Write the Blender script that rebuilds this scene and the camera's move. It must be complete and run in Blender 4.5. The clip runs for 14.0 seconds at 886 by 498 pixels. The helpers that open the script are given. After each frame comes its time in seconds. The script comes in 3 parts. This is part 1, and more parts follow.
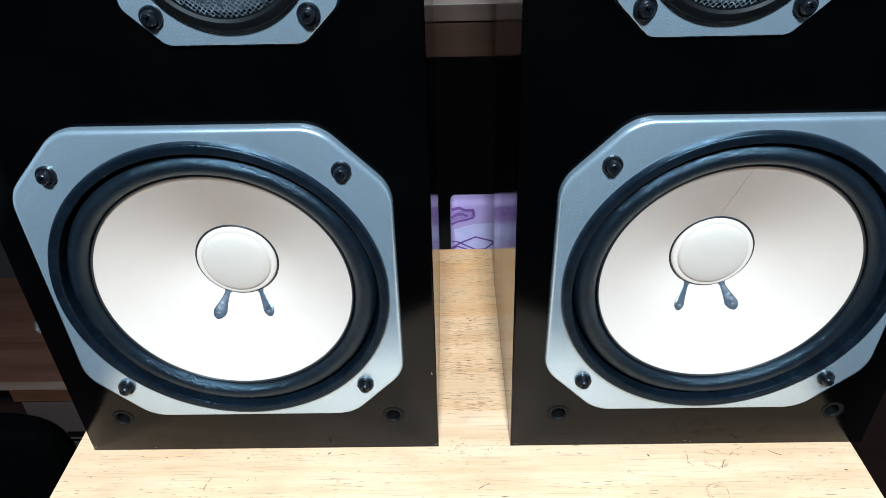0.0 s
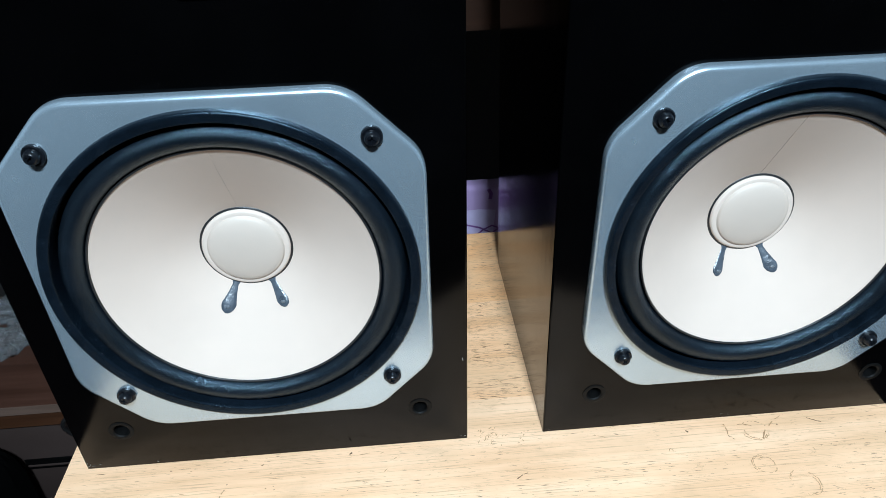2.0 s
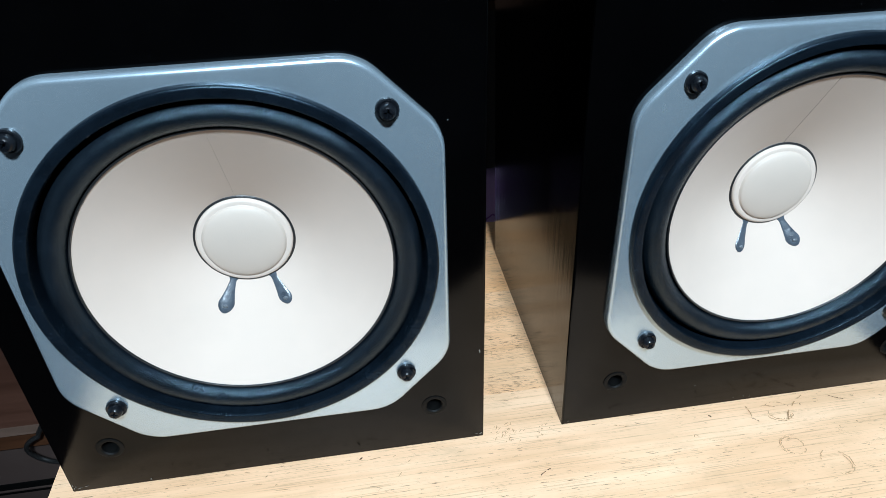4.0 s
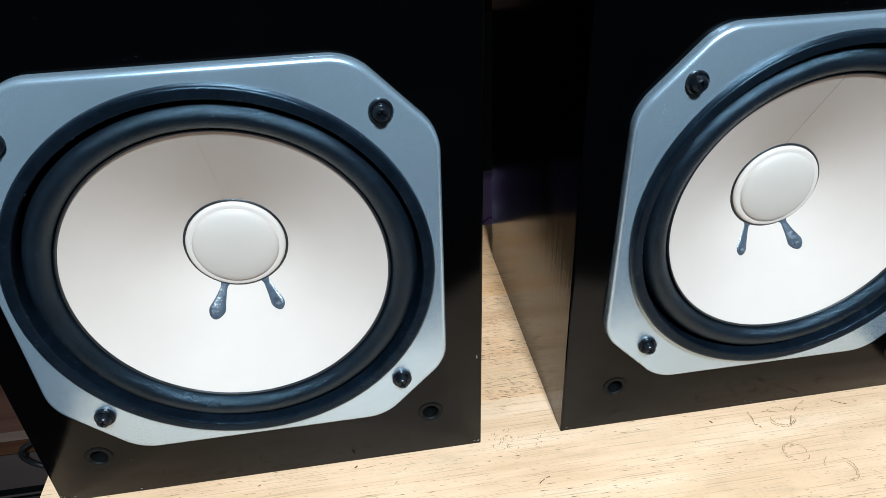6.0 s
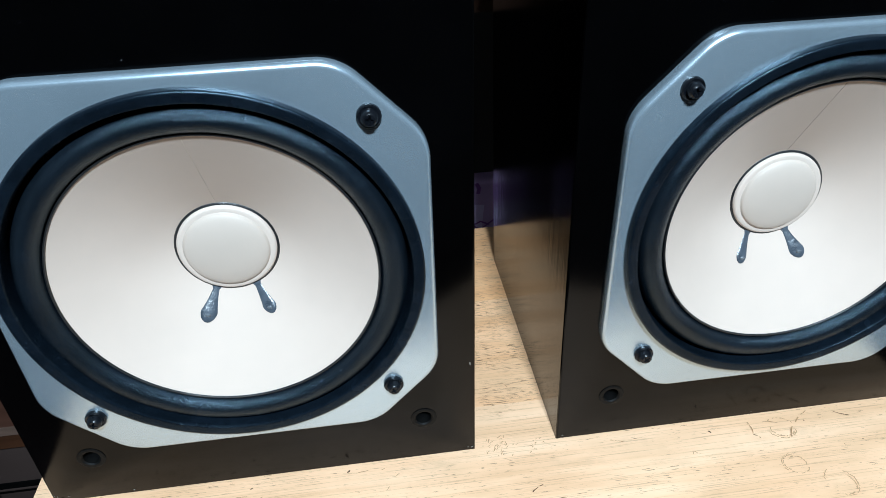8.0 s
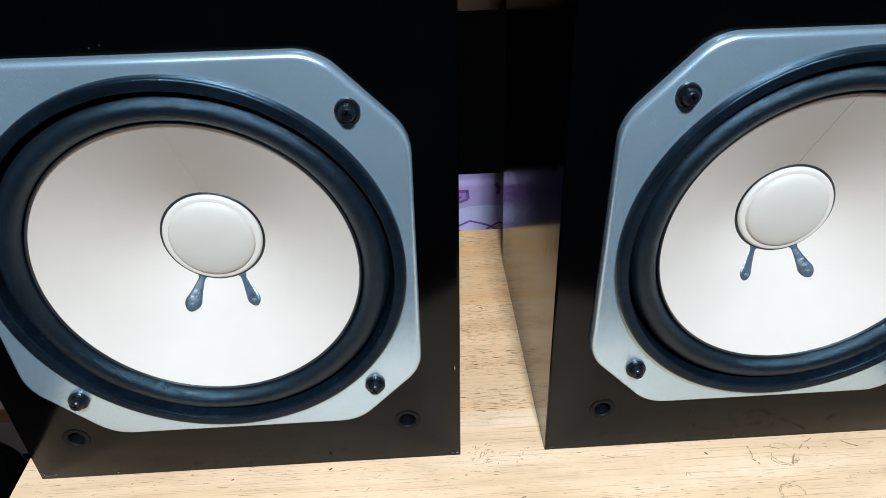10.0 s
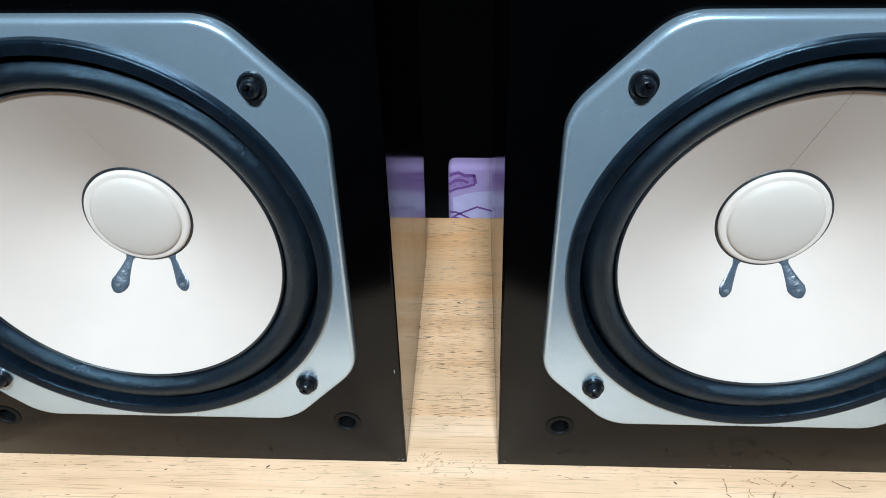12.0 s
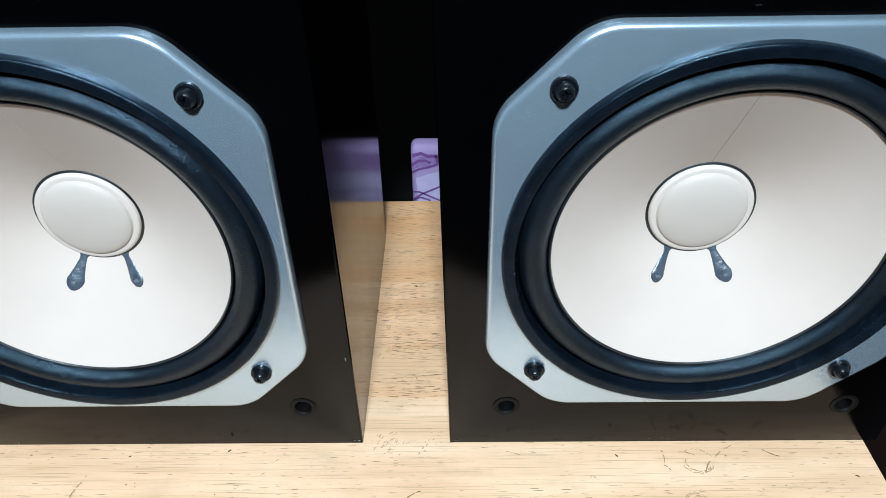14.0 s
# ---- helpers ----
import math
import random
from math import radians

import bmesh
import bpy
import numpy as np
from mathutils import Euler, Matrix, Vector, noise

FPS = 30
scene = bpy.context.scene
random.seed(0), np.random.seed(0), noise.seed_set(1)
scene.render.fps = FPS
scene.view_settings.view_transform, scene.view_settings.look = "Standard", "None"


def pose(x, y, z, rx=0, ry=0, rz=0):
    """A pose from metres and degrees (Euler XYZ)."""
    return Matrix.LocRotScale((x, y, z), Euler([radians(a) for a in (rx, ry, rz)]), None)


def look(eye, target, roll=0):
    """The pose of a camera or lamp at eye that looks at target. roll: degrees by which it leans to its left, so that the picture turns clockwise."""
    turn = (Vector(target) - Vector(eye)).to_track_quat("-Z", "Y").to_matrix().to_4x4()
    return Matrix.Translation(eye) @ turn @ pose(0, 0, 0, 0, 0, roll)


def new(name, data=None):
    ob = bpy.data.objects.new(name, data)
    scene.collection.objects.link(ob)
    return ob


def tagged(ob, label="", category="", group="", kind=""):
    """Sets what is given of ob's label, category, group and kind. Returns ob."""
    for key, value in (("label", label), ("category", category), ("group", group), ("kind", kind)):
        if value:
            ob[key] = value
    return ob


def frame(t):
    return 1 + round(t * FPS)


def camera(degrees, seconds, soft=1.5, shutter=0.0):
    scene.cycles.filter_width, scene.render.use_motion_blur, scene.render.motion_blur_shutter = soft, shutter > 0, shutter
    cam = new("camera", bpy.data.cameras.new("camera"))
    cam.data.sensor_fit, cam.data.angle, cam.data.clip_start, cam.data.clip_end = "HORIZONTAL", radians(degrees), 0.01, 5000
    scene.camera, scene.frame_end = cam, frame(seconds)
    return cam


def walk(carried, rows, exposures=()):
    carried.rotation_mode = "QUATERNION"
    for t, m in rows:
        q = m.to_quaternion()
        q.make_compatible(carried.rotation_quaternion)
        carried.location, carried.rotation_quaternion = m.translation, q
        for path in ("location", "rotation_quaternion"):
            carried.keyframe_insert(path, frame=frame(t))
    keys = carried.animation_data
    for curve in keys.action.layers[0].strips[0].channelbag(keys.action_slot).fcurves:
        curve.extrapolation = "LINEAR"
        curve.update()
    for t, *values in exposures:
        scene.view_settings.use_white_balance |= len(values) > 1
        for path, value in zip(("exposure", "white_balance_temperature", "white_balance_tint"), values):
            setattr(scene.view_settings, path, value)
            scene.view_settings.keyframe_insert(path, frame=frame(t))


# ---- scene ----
cam = camera(65.3, 14.0, soft=0.6)
PATH = [
    (0, (-0.013, -0.285, 0.342), (-0.037, 1.368, -0.784), -1.3),
    (0.5, (-0.023, -0.282, 0.331), (-0.04, 1.371, -0.795), -1.3),
    (1, (-0.033, -0.276, 0.323), (-0.009, 1.381, -0.797), -1.4),
    (1.5, (-0.042, -0.274, 0.32), (0.033, 1.382, -0.799), -1.4),
    (2, (-0.053, -0.269, 0.316), (0.064, 1.383, -0.806), -1.5),
    (2.5, (-0.066, -0.261, 0.309), (0.1, 1.388, -0.809), -1.6),
    (3, (-0.072, -0.257, 0.304), (0.127, 1.389, -0.815), -1.6),
    (5.5, (-0.078, -0.247, 0.293), (0.156, 1.396, -0.823), -1.7),
    (6, (-0.075, -0.246, 0.294), (0.158, 1.399, -0.819), -1.7),
    (6.5, (-0.073, -0.244, 0.295), (0.159, 1.4, -0.82), -1.7),
    (7, (-0.07, -0.244, 0.296), (0.161, 1.401, -0.818), -1.6),
    (7.5, (-0.067, -0.243, 0.296), (0.156, 1.401, -0.821), -1.7),
    (7.7, (-0.066, -0.243, 0.295), (0.143, 1.402, -0.822), -1.8),
    (9.8, (-0.045, -0.237, 0.295), (0.061, 1.411, -0.832), -1.3),
    (10, (-0.04, -0.238, 0.292), (0.034, 1.415, -0.831), -1.3),
    (10.5, (-0.027, -0.233, 0.29), (-0.011, 1.423, -0.831), -1.2),
    (11, (-0.015, -0.225, 0.287), (-0.054, 1.432, -0.832), -1.1),
    (11.5, (-0.003, -0.215, 0.282), (-0.076, 1.435, -0.845), -1.0),
    (12, (0.007, -0.211, 0.281), (-0.07, 1.408, -0.891), -1.0),
    (12.5, (0.018, -0.21, 0.286), (-0.057, 1.391, -0.91), -1.0),
    (13, (0.021, -0.207, 0.297), (-0.064, 1.375, -0.925), -1.2),
    (13.5, (0.024, -0.213, 0.298), (-0.049, 1.352, -0.945), -1.0),
    (14, (0.023, -0.214, 0.296), (0.001, 1.351, -0.949), -1.0),
]
walk(cam, [(t, look(eye, target, roll)) for t, eye, target, roll in PATH],
     [(0.0, 0.03), (0.5, -0.12), (1.6, -0.23), (14.0, -0.24)])

# ---- light ----
world = bpy.data.worlds.new("world")
world.use_nodes = True
world.node_tree.nodes["Background"].inputs[0].default_value = (0.55, 0.7, 1.0, 1)
world.node_tree.nodes["Background"].inputs[1].default_value = 0.012
scene.world = world


def area_lamp(name, eye, target, sx, sy, watts, colour):
    data = bpy.data.lights.new(name, "AREA")
    data.shape, data.size, data.size_y, data.energy, data.color = "RECTANGLE", sx, sy, watts, colour
    ob = new(name, data)
    ob.matrix_world = look(eye, target)
    return ob


# the room's two ceiling lamps, above and behind the viewer
area_lamp("ceiling_lamp", (0.045, -1.00, 1.27), (0.0, 0.0, 0.1), 0.12, 0.12, 38.5, (0.65, 0.84, 1.0))
area_lamp("ceiling_lamp", (-0.055, -1.00, 1.27), (0.0, 0.0, 0.1), 0.12, 0.12, 30.0, (0.65, 0.84, 1.0))


# ---- materials ----
def material(name):
    m = bpy.data.materials.new(name)
    m.use_nodes = True
    return m, m.node_tree.nodes, m.node_tree.links, m.node_tree.nodes["Principled BSDF"]


def node(nodes, kind, **values):
    n = nodes.new(kind)
    for key, value in values.items():
        n.inputs[key.replace("_", " ")].default_value = value
    return n


def ramp(nodes, *stops):
    n = nodes.new("ShaderNodeValToRGB")
    while len(n.color_ramp.elements) < len(stops):
        n.color_ramp.elements.new(0.5)
    for e, (p, c) in zip(n.color_ramp.elements, stops):
        e.position, e.color = p, (*c, 1) if len(c) == 3 else c
    return n


def coords(nodes, links, scale, which="Object"):
    tc = nodes.new("ShaderNodeTexCoord")
    mp = node(nodes, "ShaderNodeMapping", Scale=scale)
    links.new(tc.outputs[which], mp.inputs["Vector"])
    return mp.outputs["Vector"]


def mix(nodes, links, factor, a, b, mode="MIX"):
    n = nodes.new("ShaderNodeMix")
    n.data_type, n.blend_type = "RGBA", mode
    for socket, value in ((n.inputs[0], factor), (n.inputs[6], a), (n.inputs[7], b)):
        if isinstance(value, bpy.types.NodeSocket):
            links.new(value, socket)
        elif isinstance(value, tuple):
            socket.default_value = (*value, 1)
        else:
            socket.default_value = value
    return n.outputs[2]


def surface(name, colour, rough, metal=0.0, vary=0.12, scale=60, bump=0.1, grain=900, spec=0.5, stretch=(1, 1, 1), rough_vary=0.08, specks=None, sheen=(1, 1, 1)):
    """A worn surface: colour with broad stains and fine grain, roughness that varies, fine relief, and specks of dust."""
    m, n, l, p = material(name)
    broad = node(n, "ShaderNodeTexNoise", Scale=scale, Detail=5, Roughness=0.6)
    l.new(coords(n, l, stretch), broad.inputs["Vector"])
    fine = node(n, "ShaderNodeTexNoise", Scale=grain, Detail=3, Roughness=0.6)
    l.new(coords(n, l, stretch), fine.inputs["Vector"])
    dark = tuple(c * (1 - vary) for c in colour)
    light = tuple(min(1, c * (1 + vary)) for c in colour)
    r = ramp(n, (0.3, dark), (0.7, light))
    l.new(broad.outputs["Fac"], r.inputs["Fac"])
    out = r.outputs["Color"]
    if specks:
        v = node(n, "ShaderNodeTexNoise", Scale=specks[0], Detail=2, Roughness=0.7)
        l.new(coords(n, l, (1, 1, 1)), v.inputs["Vector"])
        vr = ramp(n, (specks[1], (0, 0, 0)), (specks[1] + 0.05, (1, 1, 1)))
        l.new(v.outputs["Fac"], vr.inputs["Fac"])
        out = mix(n, l, vr.outputs["Color"], out, specks[2])
    l.new(out, p.inputs["Base Color"])
    rr = ramp(n, (0.3, (rough - rough_vary,) * 3), (0.7, (rough + rough_vary,) * 3))
    l.new(broad.outputs["Fac"], rr.inputs["Fac"])
    l.new(rr.outputs["Color"], p.inputs["Roughness"])
    p.inputs["Metallic"].default_value = metal
    p.inputs["Specular IOR Level"].default_value = spec
    p.inputs["Specular Tint"].default_value = (*sheen, 1)
    b = node(n, "ShaderNodeBump", Strength=bump, Distance=0.0005)
    l.new(fine.outputs["Fac"], b.inputs["Height"])
    l.new(b.outputs["Normal"], p.inputs["Normal"])
    return m


def pale_wood(name, tint, pore):
    """Pale rubberwood boards: streaky pores along x, broad tone shifts, scuffs and ring stains; each board its own tone."""
    m, n, l, p = material(name)
    info = n.new("ShaderNodeObjectInfo")
    off = n.new("ShaderNodeVectorMath")
    off.operation = "ADD"
    tc = n.new("ShaderNodeTexCoord")
    scaled = n.new("ShaderNodeVectorMath")
    scaled.operation = "SCALE"
    scaled.inputs[0].default_value = (3.1, 1.7, 0.0)
    l.new(info.outputs["Random"], scaled.inputs["Scale"])
    l.new(tc.outputs["Object"], off.inputs[0])
    l.new(scaled.outputs["Vector"], off.inputs[1])

    def at(scale):
        mp = node(n, "ShaderNodeMapping", Scale=scale)
        l.new(off.outputs["Vector"], mp.inputs["Vector"])
        return mp.outputs["Vector"]

    def noise_at(scale, size, detail, rough):
        t = node(n, "ShaderNodeTexNoise", Scale=size, Detail=detail, Roughness=rough)
        l.new(at(scale), t.inputs["Vector"])
        return t.outputs["Fac"]

    bands = noise_at((1.2, 14, 1), 6, 5, 0.6)
    base = ramp(n, (0.25, (0.67, 0.41, 0.24)), (0.5, (0.83, 0.54, 0.35)), (0.75, (0.90, 0.63, 0.44)))
    l.new(bands, base.inputs["Fac"])
    tone = ramp(n, (0.0, (0.94, 0.93, 0.91)), (1.0, (1.03, 1.02, 1.01)))
    l.new(info.outputs["Random"], tone.inputs["Fac"])
    c = mix(n, l, 1.0, base.outputs["Color"], tone.outputs["Color"], "MULTIPLY")
    c = mix(n, l, 1.0, c, tint, "MULTIPLY")
    # broad tan mottling
    mo = ramp(n, (0.42, (0, 0, 0)), (0.66, (0.55, 0.55, 0.55)))
    l.new(noise_at((1, 1.4, 1), 16, 4, 0.6), mo.inputs["Fac"])
    c = mix(n, l, mo.outputs["Color"], c, (0.66, 0.41, 0.235))
    # grey handling stains
    st = ramp(n, (0.56, (0, 0, 0)), (0.72, (0.3, 0.3, 0.3)))
    l.new(noise_at((1, 1.6, 1), 28, 5, 0.65), st.inputs["Fac"])
    c = mix(n, l, st.outputs["Color"], c, (0.42, 0.28, 0.16))
    # short dark pores
    pores = noise_at((130, 2000, 1), 1.0, 2, 0.5)
    where = noise_at((9, 40, 1), 1.0, 2, 0.5)
    pr = ramp(n, (pore, (0, 0, 0)), (pore + 0.045, (1, 1, 1)))
    l.new(pores, pr.inputs["Fac"])
    wr = ramp(n, (0.36, (0, 0, 0)), (0.52, (1, 1, 1)))
    l.new(where, wr.inputs["Fac"])
    pm = mix(n, l, 1.0, pr.outputs["Color"], wr.outputs["Color"], "MULTIPLY")
    c = mix(n, l, pm, c, (0.17, 0.10, 0.05))
    # faint long hairlines
    hair = noise_at((22, 1900, 1), 1.0, 2, 0.5)
    hr = ramp(n, (0.57, (0, 0, 0)), (0.66, (0.4, 0.4, 0.4)))
    l.new(hair, hr.inputs["Fac"])
    c = mix(n, l, hr.outputs["Color"], c, (0.27, 0.16, 0.08))
    l.new(c, p.inputs["Base Color"])
    rr = ramp(n, (0.3, (0.42,) * 3), (0.7, (0.6,) * 3))
    l.new(bands, rr.inputs["Fac"])
    l.new(rr.outputs["Color"], p.inputs["Roughness"])
    b = node(n, "ShaderNodeBump", Strength=0.35, Distance=0.0003)
    b.invert = True
    l.new(pm, b.inputs["Height"])
    l.new(b.outputs["Normal"], p.inputs["Normal"])
    return m


VENEER = surface("black_veneer", (0.0005, 0.0005, 0.0006), 0.15, vary=0.3, scale=18, bump=0.12, grain=300, stretch=(1, 1, 0.04), rough_vary=0.03, spec=0.17)
BAFFLE = surface("satin_black_paint", (0.0006, 0.0006, 0.0007), 0.15, vary=0.4, scale=14, bump=0.05, grain=700, rough_vary=0.04, spec=0.15, specks=(900, 0.80, (0.10, 0.10, 0.11)))
PLATE = surface("grey_lacquer", (0.452, 0.56, 0.64), 0.25, metal=0.75, vary=0.04, scale=20, bump=0.09, grain=3600, rough_vary=0.03, specks=(2600, 0.77, (0.62, 0.72, 0.78)))
GASKET = surface("black_gasket", (0.0035, 0.0065, 0.0105), 0.22, vary=0.3, scale=90, bump=0.3, grain=2000, spec=0.27, sheen=(0.55, 0.82, 1.0), specks=(1100, 0.79, (0.3, 0.32, 0.35)))
RUBBER = surface("black_rubber", (0.0048, 0.0078, 0.0115), 0.19, vary=0.3, scale=70, bump=0.6, grain=2000, spec=0.42, rough_vary=0.03, sheen=(0.55, 0.82, 1.0), specks=(1300, 0.82, (0.2, 0.25, 0.3)))
PAPER = surface("white_paper_cone", (0.565, 0.458, 0.388), 0.75, vary=0.045, scale=14, bump=0.07, grain=1600, spec=0.25, specks=(700, 0.80, (0.50, 0.40, 0.33)))
CAP_DOME = surface("grey_white_dome", (0.485, 0.405, 0.345), 0.5, vary=0.02, scale=40, bump=0.1, grain=1500, spec=0.4)
CAP = surface("white_dust_cap", (0.56, 0.463, 0.397), 0.62, vary=0.02, scale=40, bump=0.15, grain=1500, spec=0.35)
BLOB = surface("slate_glue", (0.055, 0.068, 0.085), 0.32, vary=0.3, scale=200, bump=0.5, grain=500)
WIRE_END = surface("grey_solder", (0.10, 0.115, 0.13), 0.3, vary=0.3, scale=900, bump=0.4, grain=2500)
GLUE = surface("black_glue", (0.012, 0.012, 0.013), 0.38, vary=0.3, scale=200, bump=0.4, grain=700)
FAINT_SEAM = surface("faint_seam_shade", (0.50, 0.41, 0.34), 0.8, vary=0.1, scale=300)
SEAM = surface("seam_shade", (0.33, 0.27, 0.22), 0.8, vary=0.3, scale=300)
SCREW = surface("blackened_steel", (0.004, 0.005, 0.007), 0.30, metal=0.0, vary=0.3, scale=300, bump=0.2, grain=900, spec=0.3)
PLASTIC = surface("black_plastic", (0.002, 0.002, 0.002), 0.55, spec=0.15, vary=0.3, scale=150, bump=0.2)
MESH = surface("dark_wire", (0.19, 0.22, 0.25), 0.3, metal=0.8, vary=0.3, scale=300)
RING = surface("matt_black_ring", (0.001, 0.0015, 0.002), 0.55, vary=0.2, spec=0.15)
FELT = surface("grey_felt", (0.03, 0.038, 0.046), 0.9, vary=0.2, scale=300, bump=0.6)
NICK = surface("dark_nick", (0.10, 0.05, 0.025), 0.8, vary=0.5, scale=900)
RING_MARK = surface("ring_stain", (0.44, 0.27, 0.145), 0.7, vary=0.3, scale=900)
SCUFF = surface("brown_scuff", (0.38, 0.22, 0.11), 0.7, vary=0.3, scale=400)
FAINT = surface("faint_scuff", (0.52, 0.31, 0.16), 0.6, vary=0.1, scale=400)
DUST = surface("pale_dust", (0.26, 0.27, 0.29), 0.9)
CHIP = surface("chipped_edge", (0.17, 0.15, 0.125), 0.8, vary=0.4, scale=600)
PINE = pale_wood("pale_wood", (1.0, 0.955, 0.90), 0.65)
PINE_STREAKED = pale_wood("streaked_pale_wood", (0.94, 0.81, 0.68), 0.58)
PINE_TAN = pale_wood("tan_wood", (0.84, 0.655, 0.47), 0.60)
DULL_EDGE = surface("worn_edge_band", (0.16, 0.10, 0.075), 0.5, vary=0.2, scale=20, stretch=(0.4, 6, 6))
WORN_EDGE = surface("worn_brown_edge", (0.04, 0.021, 0.014), 0.5, vary=0.3, scale=20, stretch=(0.4, 6, 6))
BROWN = surface("brown_wood", (0.075, 0.028, 0.012), 0.6, spec=0.25, vary=0.35, scale=8, bump=0.2, grain=200, stretch=(0.4, 6, 6))
DULL_BROWN = surface("dull_brown_wood", (0.078, 0.031, 0.019), 0.5, vary=0.25, scale=8, bump=0.2, grain=200, stretch=(0.4, 6, 6))
DESK_BROWN = surface("dark_desk_wood", (0.022, 0.008, 0.0035), 0.6, spec=0.2, vary=0.35, scale=8, bump=0.2, grain=200, stretch=(0.4, 6, 6))
EDGE = surface("pale_edge_band", (0.15, 0.10, 0.075), 0.5, vary=0.15, scale=20, stretch=(0.4, 6, 6))
GREY = surface("grey_laminate", (0.066, 0.044, 0.038), 0.5, vary=0.06, scale=10)
LILAC = surface("lilac_cotton", (0.42, 0.29, 0.50), 0.85, vary=0.10, scale=14, bump=0.5, grain=900, spec=0.2)
VIOLET = surface("violet_print", (0.20, 0.08, 0.27), 0.85, vary=0.15, scale=40, spec=0.2)
WHITE_PRINT = surface("white_print", (0.56, 0.47, 0.68), 0.85, vary=0.08, scale=60, spec=0.2)
MAUVE = surface("mauve_print", (0.33, 0.20, 0.42), 0.85, vary=0.25, scale=160, spec=0.2)
WALL = surface("wall_paint", (0.74, 0.75, 0.76), 0.8, vary=0.06, scale=3)
# near black, stands in for unlit space behind the viewer and under the desk
DARK_STANDIN = surface("dark_standin", (0.014, 0.012, 0.011), 0.7, vary=0.2, scale=3)
FLOOR = surface("floor_boards", (0.022, 0.008, 0.006), 0.5, vary=0.2, scale=4)
BLACK_CLOTH = surface("black_nylon", (0.0008, 0.0008, 0.0008), 0.9, spec=0.05, vary=0.3, scale=60, bump=0.6, grain=500)
CABLE = surface("black_cable", (0.012, 0.012, 0.012), 0.4)


def clear_film():
    m, n, l, p = material("clear_film")
    p.inputs["Base Color"].default_value = (0.9, 0.92, 0.95, 1)
    p.inputs["Transmission Weight"].default_value = 0.9
    p.inputs["Roughness"].default_value = 0.12
    p.inputs["IOR"].default_value = 1.3
    return m


FILM = clear_film()


# ---- mesh helpers ----
def part(name, bm, mat, parent=None, label="", smooth=30):
    """Links a bmesh as one mesh object, under parent if one is given."""
    bmesh.ops.recalc_face_normals(bm, faces=bm.faces)
    me = bpy.data.meshes.new(name)
    for f in bm.faces:
        f.smooth = True
    for e in bm.edges:
        if len(e.link_faces) == 2 and e.calc_face_angle(0) > radians(smooth):
            e.smooth = False
    bm.to_mesh(me)
    bm.free()
    me.materials.append(mat)
    ob = new(name, me)
    ob.parent = parent
    if label:
        ob["label"] = label
    return ob


def thing(name, at, label, category, group="", turn=0):
    ob = new(name)
    ob.empty_display_size = 0.05
    ob.matrix_world = pose(*at, 0, 0, turn)
    return tagged(ob, label, category, group)


def box(x0, x1, y0, y1, z0, z1, bevel=0.0, segments=2):
    bm = bmesh.new()
    bmesh.ops.create_cube(bm, size=1)
    for v in bm.verts:
        v.co = Vector(((x0 + x1) / 2 + v.co.x * (x1 - x0), (y0 + y1) / 2 + v.co.y * (y1 - y0), (z0 + z1) / 2 + v.co.z * (z1 - z0)))
    if bevel:
        bmesh.ops.bevel(bm, geom=bm.edges[:], offset=bevel, segments=segments, profile=0.5, affect="EDGES")
    return bm


def ring_loop(bm, points):
    vs = [bm.verts.new(p) for p in points]
    return vs


def bridge(bm, a, b):
    n = len(a)
    for i in range(n):
        bm.faces.new((a[i], a[(i + 1) % n], b[(i + 1) % n], b[i]))


def circle(cx, y, cz, r, n=96):
    return [(cx + r * math.cos(2 * math.pi * i / n), y, cz + r * math.sin(2 * math.pi * i / n)) for i in range(n)]


def revolve(profile, cx=0.0, cz=0.0, n=96, bm=None):
    """Turns (radius, y) pairs about the y axis through (cx, cz). A radius of 0 closes the end."""
    bm = bm or bmesh.new()
    last = None
    for r, y in profile:
        now = [bm.verts.new((cx, y, cz))] if r == 0 else ring_loop(bm, circle(cx, y, cz, r, n))
        if last:
            if len(now) == 1:
                for i in range(n):
                    bm.faces.new((last[i], last[(i + 1) % n], now[0]))
            elif len(last) == 1:
                for i in range(n):
                    bm.faces.new((last[0], now[i], now[(i + 1) % n]))
            else:
                bridge(bm, last, now)
        last = now
    return bm


def rounded(corners, radius, steps=6):
    """A polygon (x, z) with its corners rounded."""
    out = []
    n = len(corners)
    for i in range(n):
        a, b, c = (Vector(corners[j % n]) for j in (i - 1, i, i + 1))
        u, v = (a - b).normalized(), (c - b).normalized()
        half = u.angle(v) / 2
        back = radius / math.tan(half)
        p, q = b + u * back, b + v * back
        centre = b + (u + v).normalized() * (radius / math.sin(half))
        s, e = p - centre, q - centre
        turn = s.angle_signed(e)
        for k in range(steps + 1):
            d = s.copy()
            d.rotate(Matrix.Rotation(-turn * k / steps, 2))
            out.append((centre.x + d.x, centre.y + d.y))
    return out


def inset(points, d):
    """The closed (x, z) outline, counter-clockwise, moved inwards by d."""
    out = []
    n = len(points)
    for i in range(n):
        a, b, c = (Vector(points[j % n]) for j in (i - 1, i, i + 1))
        e, f = (b - a).normalized(), (c - b).normalized()
        m = Vector((-e.y - f.y, e.x + f.x)).normalized()
        k = max(0.5, m.dot(Vector((-e.y, e.x))))
        out.append(tuple(b + m * (d / k)))
    return out


